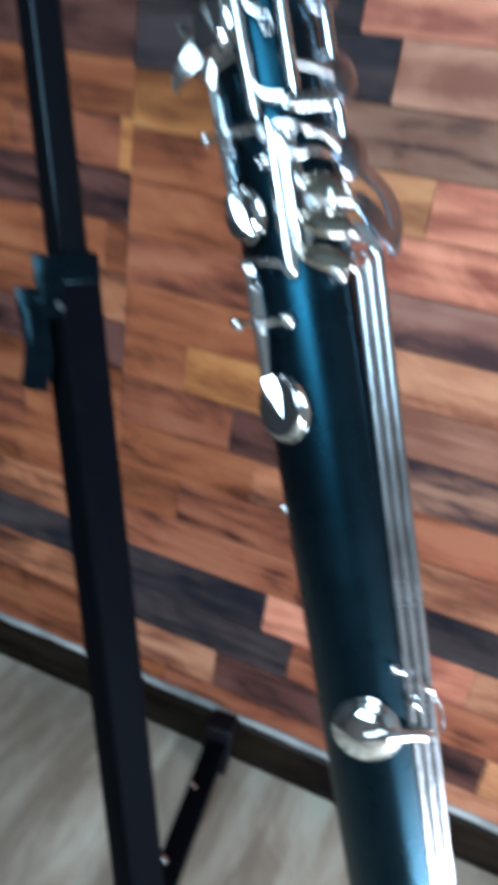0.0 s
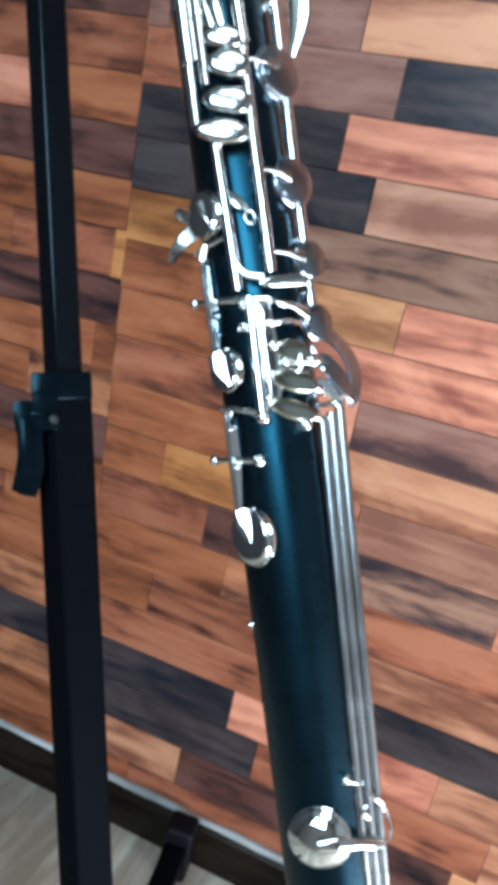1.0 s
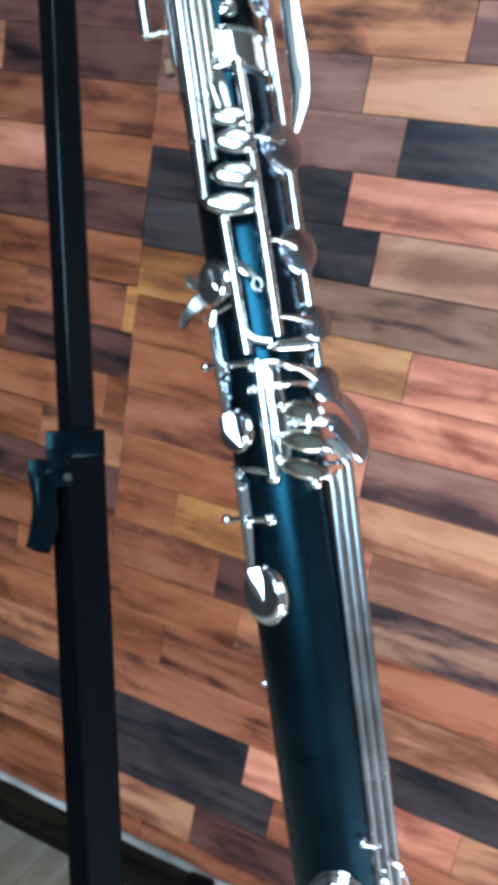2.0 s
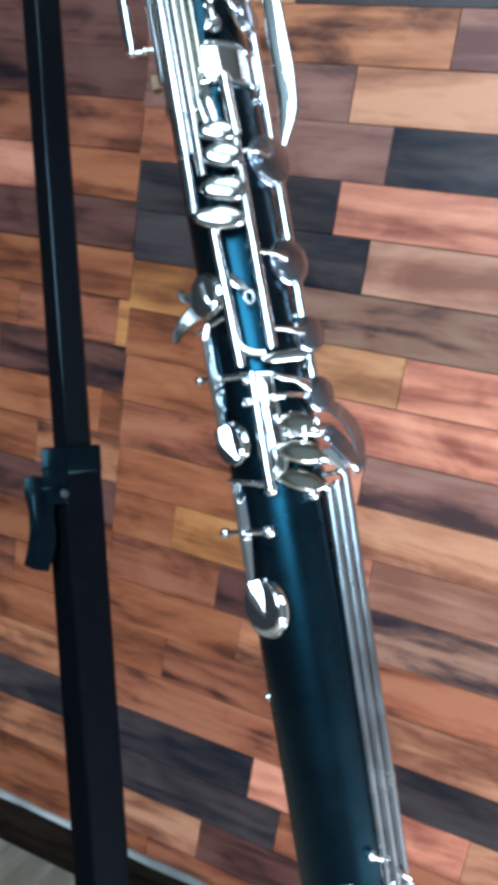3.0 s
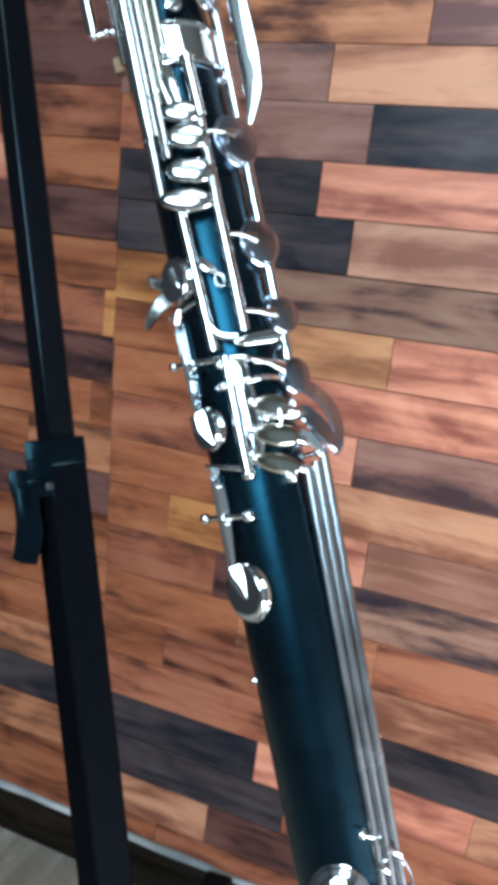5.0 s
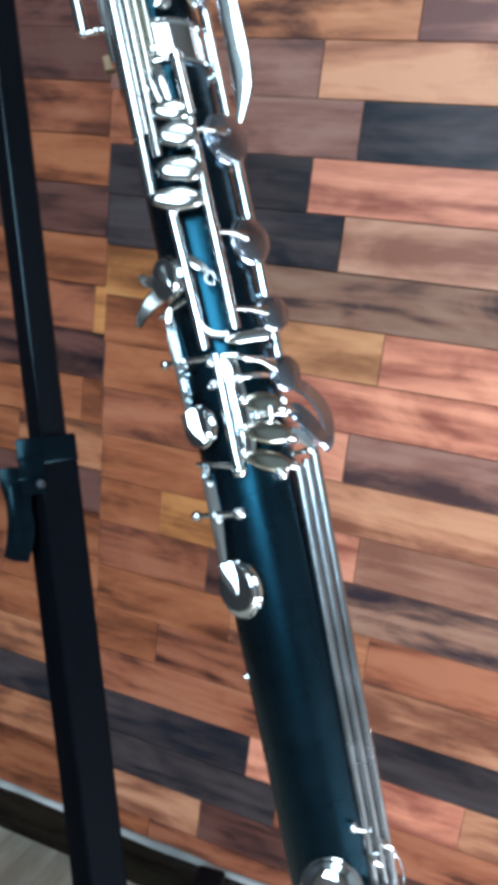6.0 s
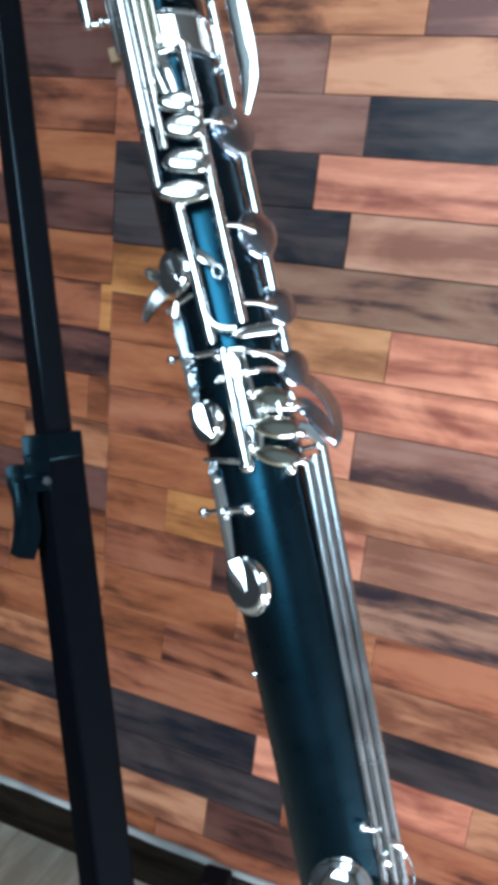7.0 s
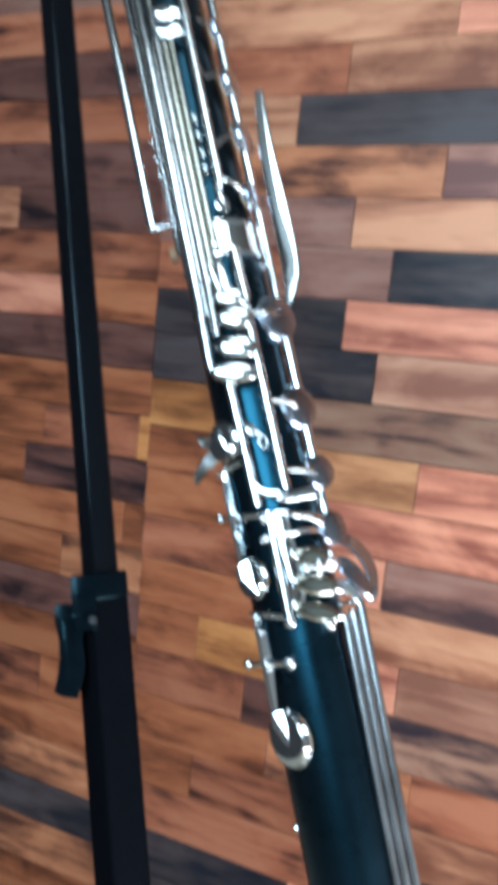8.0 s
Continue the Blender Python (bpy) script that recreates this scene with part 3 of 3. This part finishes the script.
key([(-30.2, 12, 41.6), (-22, 21, 40), (-15, 26, 38.5), (0.6, 31, 36.3), (10, 29, 33.5), (22.8, 15, 31.5)], [1.3, 1.3, 1.4, 1.7, 1.4, 1.3], 0.8)
part("post", ball(P(-30.2, 12, 41.6), 2.4 * MM), SILVER, clarinet)
key([(-24.5, 18, -9.6), (-14, 25, -12.5), (-5, 28, -15)], [1.2, 1.2, 1.5], 0.8)
k = flat_key([(-21.2, 21.5, -11), (-20.6, 21.8, -17), (-20.6, 21.8, -34), (-21.2, 21.8, -48), (-21.8, 21.5, -60)], [3.0, 7.0, 7.6, 6.0, 4.6], 2.6, LEFT_FACE, edge=1.0)
cup(k, -17.8, 21, -71.3, 14.2, turn_to=(-0.78, 0.62), glint_wedge=((-18.6, 26.5, -73.5), (-20.8, 24.5, -58), 4.4))
key([(-30.3, 14, -33.8), (-22, 21.5, -34.6), (-9.4, 27, -36.3)], [1.3, 1.4, 1.3], 0.8)
part("post", ball(P(-30.3, 14, -33.8), 2.6 * MM), SILVER, clarinet)

# hinge tube and plate below the socket ring
rod([(6.6, 30, 184), (7.4, 31, 152)], 3.0)
rod([(6.6, 30, 182.5), (6.7, 30, 179.5)], 3.9)
key([(-3.5, 29, 182), (-3.0, 30.5, 172), (-1.5, 31, 160)], [2.0, 3.2, 2.4], 0.4, Vector((0, -1, 0)))
key([(-8.0, 29, 181), (-7.5, 30, 172), (-5.5, 31, 160)], [1.4, 1.8, 1.6], 0.5, Vector((0, -1, 0)))

# bridge keys between the stacks
k = key([(-9.6, 29, 62), (-8.5, 29.5, 53), (-4, 30.5, 48), (3, 31, 46)], [1.6, 1.9, 1.8, 1.6], 0.6)
touch(k, (12.5, 28, 43.5), (1, -0.35, 0.02), 12.5, 3.4, 2.2, 0.2)
key([(-11.2, 28.5, 24.3), (3, 31, 25), (12, 26.5, 25.5), (20, 17, 24.8)], [1.4, 1.5, 1.2, 1.2], 0.7)
part("key", prism([((a) * MM, b * MM) for a, b in ((-3.8, 37), (1.5, 38), (3.6, 33), (3.4, 21), (0.5, 19), (-2.5, 22))], -31 * MM, -29.2 * MM, 0.5 * MM), SILVER, clarinet)
ring = [P(0.4 + 2.2 * math.cos(a * math.pi / 8), 29.8, 74 + 3.0 * math.sin(a * math.pi / 8)) for a in range(17)]
part("key_ring", sweep(ring, 0.7 * MM, sides=10), SATIN, clarinet, "small silver ring at a lever's end")

key([(0.4, 29.5, 34), (1.2, 29.8, 16), (1.6, 29.6, 0), (0.6, 29.2, -13)], [4.0, 4.4, 4.2, 2.4], 0.22, Vector((0.1, -0.99, 0)))
flat_key([(-8.5, 28, 88), (-5.5, 29.0, 84), (-2.8, 29.4, 80.5), (0.2, 29.6, 77.5)], [2.4, 5.4, 5.0, 2.4], 1.2, Vector((0.42, -0.91, 0.0)), material=SATIN)


def collar_on(u, v, s, r, length=2.2):
    """A ring where two hinge tubes meet."""
    return part("hinge_ring", sweep([P(u, v, s - length / 2), P(u, v, s + length / 2)], r * MM, sides=16), SILVER, clarinet)


for u, v, s, r in ((6.9, 29, 168, 2.9), (6.9, 29, 133, 2.9), (6.9, 29, 120, 2.9), (6.9, 29, 86, 2.9), (6.9, 29, 70, 2.9), (6.9, 29, 52, 3.0), (-10.0, 28, 88, 3.0), (-9.4, 28, 60, 3.0), (-4.7, 29, 20, 3.0), (-5.2, 29, -8, 3.0), (26.0, 10.6, 170, 2.8), (25.8, 10.5, 120, 2.8), (25.5, 10.2, 80, 2.8), (-18.3, 23.7, 150, 3.6), (-11.4, 26.8, 170, 3.2), (-18.0, 22.4, 230, 3.6), (-11.3, 25.9, 262, 3.2), (8.0, 29, 300, 3.6), (8.4, 29, 340, 3.6)):
    collar_on(u, v, s, r)

# little-finger cluster
for c, along, length, width in (((11.0, 27, 12.0), (1, -0.3, -0.26), 9.5, 5.2), ((10.5, 27, -1.9), (1, -0.3, -0.32), 12.0, 5.6), ((8.0, 26.5, -15.0), (1, -0.3, -0.46), 12.5, 4.8)):
    k = key([(c[0] + 8, 21, c[2] - 3), (c[0] + 13, 18, c[2] - 5), (27, 12, c[2] - 7)], [1.8, 1.8, 1.6], 0.6)
    touch(k, c, along, length, width, 3.0, material=LACQUER)
key([(7.7, 29.5, 6.6), (15, 28, 6.0), (22.2, 24, 5.0)], 1.4, 0.9)
part("post", ball(P(7.7, 29.5, 6.6), 1.9 * MM), SILVER, clarinet)
part("screw", sweep([P(15.0, 29.5, 8.8), P(14.6, 29.5, 3.0)], 1.2 * MM), SILVER, clarinet)
for u, v, st in ((3.0, 29, 15.0), (1.5, 29, 1.5), (-1.5, 28.5, -9.0)):
    part("pivot_ball", ball(P(u, v, st), 3.0 * MM), SILVER, clarinet)
flat_key([(20.5, 14, 22), (27.5, 11, 20.5), (34.5, 8, 16.0), (40.2, 5, 8.0), (42.2, 4, -1.5), (41.0, 3.5, -11.0), (38.0, 4, -16.0)], [4.0, 8.5, 11.5, 12.5, 11.0, 7.5, 3.0], 1.5, Vector((0.70, -0.62, 0.35)), "broad curved little-finger lever", DIMMED_SILVER, 16)
flat_key([(23.5, 17, 8.0), (28.0, 15, 5.0), (33.0, 12.5, -1.5), (37.0, 10, -9.0), (39.0, 8, -14.5)], [5.0, 9.5, 11.5, 9.5, 3.0], 1.5, Vector((0.78, -0.60, -0.15)), "broad little-finger lever", DIMMED_SILVER, 14)
flat_key([(22.5, 17, -3), (27.0, 15.5, -6.5), (31.5, 13, -13)], [4.5, 6.0, 4.0], 1.6, Vector((0.3, -0.95, 0.0)))
key([(24, 17, 9), (28, 14, 2), (31, 12, -8), (33, 10, -16)], [1.5, 1.8, 1.8, 1.7], 0.8)

# lowest cup, with its wire guard
k = key([(-6, 30.6, -212.2), (3, 30.2, -212.8), (9, 28.0, -215.0), (14.5, 25, -217.4)], [2.6, 3.4, 3.0, 1.8], 0.4, Vector((0.1, -0.99, 0.1)))
cup(k, -4.8, 23.5, -212.7, 14.7, deep=3.4, dome=1.6)
key([(14.0, 25, -217.2), (19, 21.5, -220.0), (24.5, 17, -222.5)], [1.6, 2.4, 1.6], 0.5)
key([(24.5, 17, -222.5), (28.5, 13.5, -222), (30.0, 12, -217), (28.4, 13, -209), (24.5, 15, -201.5), (19, 16, -193.5)], 0.55, 1.0, material=NICKEL)
key([(20.5, 18, -197.5), (24.0, 17, -201.0), (27.0, 15.5, -204.0)], [0.8, 1.4, 0.8], 0.8)
key([(16.5, 19, -202.5), (17.6, 19, -206.0), (19.5, 18, -209.0)], [0.8, 1.5, 0.9], 0.8)
key([(10.9, 22.5, -188), (14.5, 20, -191.0), (19, 16, -193.5)], [0.9, 1.1, 1.0], 0.9, material=SATIN)
for u, s in ((-24.6, -116.5), (30.0, -154.4)):
    post(u, 0.5, s, 1.0, 0.7)
part("cork_bumper", box(*[q * MM for q in (-29.5, -24.5, -8, -3, 196.5, 204.5)], 0.001), CORK, clarinet, "small cork bumper")


# ---- wall strips, one by one: rows from the top, each a run of (left end, colour) ----
# upper edges of the rows, down to the skirting
EDGES = [1.7000, 1.6135, 1.5245, 1.4390, 1.3495, 1.2600, 1.1720, 1.0835, 0.9940, 0.9025, 0.8125, 0.7180, 0.6240, 0.5310, 0.4370, 0.3450, 0.2490, 0.1570, 0.0660]


def row_top(k):
    return EDGES[k] if k >= 0 else EDGES[0] - 0.0868 * k


def seam_at(k):
    """The two cladding panels meet along a joint that is slightly out of plumb."""
    return -0.3770 + 0.0037 * (k - 2)


# strips on the left take darker kinds, which also stand for the dimmer light there
ROWS_OF_STRIPS = {
    -15: "", -14: "", -13: "", -12: "", -11: "", -10: "", -9: "", -8: "", -7: "", -6: "", -5: "",
    -4: "-0.95 br SEAM or 0.128 ro 0.52 tn",
    -3: "-0.9 db SEAM br -0.045 or 0.40 ro",
    -2: "-0.85 br SEAM or -0.127 dk 0.44 br",
    -1: "-0.92 db SEAM so 0.139 rs 0.50 or",
    0: "-1.02 or -0.727 db SEAM gb -0.006 or 0.46 br",
    1: "-0.80 br SEAM br -0.13 gb 0.071 dk 0.43 or",
    2: "-0.88 ro -0.56 ru SEAM dk 0.0 ro 0.41 tn",
    3: "-0.92 db SEAM dk 0.065 tn 0.47 or",
    4: "-0.85 ru SEAM am -0.10 ds 0.48 ro",
    5: "-1.0 ru -0.62 br -0.391 am SEAM ru -0.12 yo 0.161 ro 0.60 db",
    6: "-1.1 ru -0.662 db SEAM ru -0.06 ro 0.49 or",
    7: "-0.80 ru -0.406 ru SEAM br 0.02 ro 0.127 gb 0.55 tn",
    8: "-0.98 ru -0.55 so SEAM ru -0.02 or 0.52 br",
    9: "-0.82 db SEAM ru -0.218 am 0.03 ro 0.174 tn 0.57 ro",
    10: "-0.90 ru SEAM br -0.109 db 0.06 ds 0.452 ro 0.8 dk",
    11: "-1.0 br -0.58 ru SEAM ru -0.05 so 0.22 br 0.60 or",
    12: "-0.76 ru SEAM ru -0.20 br 0.14 or 0.64 db",
    13: "-0.88 so SEAM br 0.08 br 0.20 dk 0.66 or",
    14: "-0.93 dk SEAM dk 0.022 ro 0.44 or 0.82 br",
    15: "-0.80 so SEAM dk 0.093 br 0.56 or",
    16: "-0.98 ru SEAM or -0.067 db 0.515 yo 0.86 gb",
    17: "-0.75 ru SEAM ru -0.18 br 0.24 or 0.70 dk",
}
rng = random.Random(7)
KINDS = ["or", "or", "ro", "br", "tn", "gb", "db", "dk", "yo"]
for k, text in ROWS_OF_STRIPS.items():
    words = text.replace("SEAM", "%.4f" % seam_at(k)).split()
    runs = [(float(a), b) for a, b in zip(words[::2], words[1::2])]
    if not runs:
        runs = [(-0.9 + rng.uniform(-0.2, 0.2), rng.choice(KINDS))]
    while runs[0][0] > X0:
        runs.insert(0, (max(X0, runs[0][0] - rng.uniform(0.34, 0.52)), rng.choice(KINDS)))
    while runs[-1][0] < X1 - 0.6:
        runs.append((runs[-1][0] + rng.uniform(0.36, 0.55), rng.choice(KINDS)))
    z1, z0 = row_top(k), row_top(k + 1)
    for (a, kind), (b, _) in zip(runs, runs[1:] + [(X1, "")]):
        up = 0.0125 if b <= seam_at(k) + 0.001 else 0.0
        top, low = min(z1 + up, TOP - 0.002), max(z0 + up, 0.0)
        if top - low < 0.01:
            continue
        gap = rng.choice((0.0007, 0.0010, 0.0014, 0.0024))
        w, h = b - a - gap, top - low - gap
        me = piece(w, h, 0.0085 + rng.uniform(-0.0004, 0.0004), 0.0004)
        me.materials.append(WOODS[kind])
        ob = new("strip", me)
        ob.matrix_world = pose((a + b) / 2, 0.0, (top + low) / 2)
        ob.parent = wall_north

# ---- floor boards, running from the wall into the room ----
board_mesh = {}
x = X0
n = 0
while x < X1 - 0.02:
    w = min(0.128, X1 - x)
    start = Y1 - 0.012 - (0.0, 0.47, 0.21, 0.66)[n % 4] - 0.5
    cuts = [Y1 - 0.012, start, start - 1.1, Y0 + 0.002]
    for y1, y0 in zip(cuts, cuts[1:]):
        y0 = max(y0, Y0 + 0.002)
        if y1 - y0 < 0.03:
            continue
        size = (round(y1 - y0, 3), round(w, 3))
        if size not in board_mesh:
            board_mesh[size] = piece(size[0] - 0.0006, size[1] - 0.0006, 0.012, 0.0005)
            board_mesh[size].materials.append(BOARD)
        ob = new("floor_board", board_mesh[size])
        ob.matrix_world = Matrix.Translation((x + w / 2, (y0 + y1) / 2, -0.012)) @ Matrix.Rotation(radians(90), 4, "Z") @ Matrix.Rotation(radians(-90), 4, "X")
        ob.parent = floor
    x += w
    n += 1
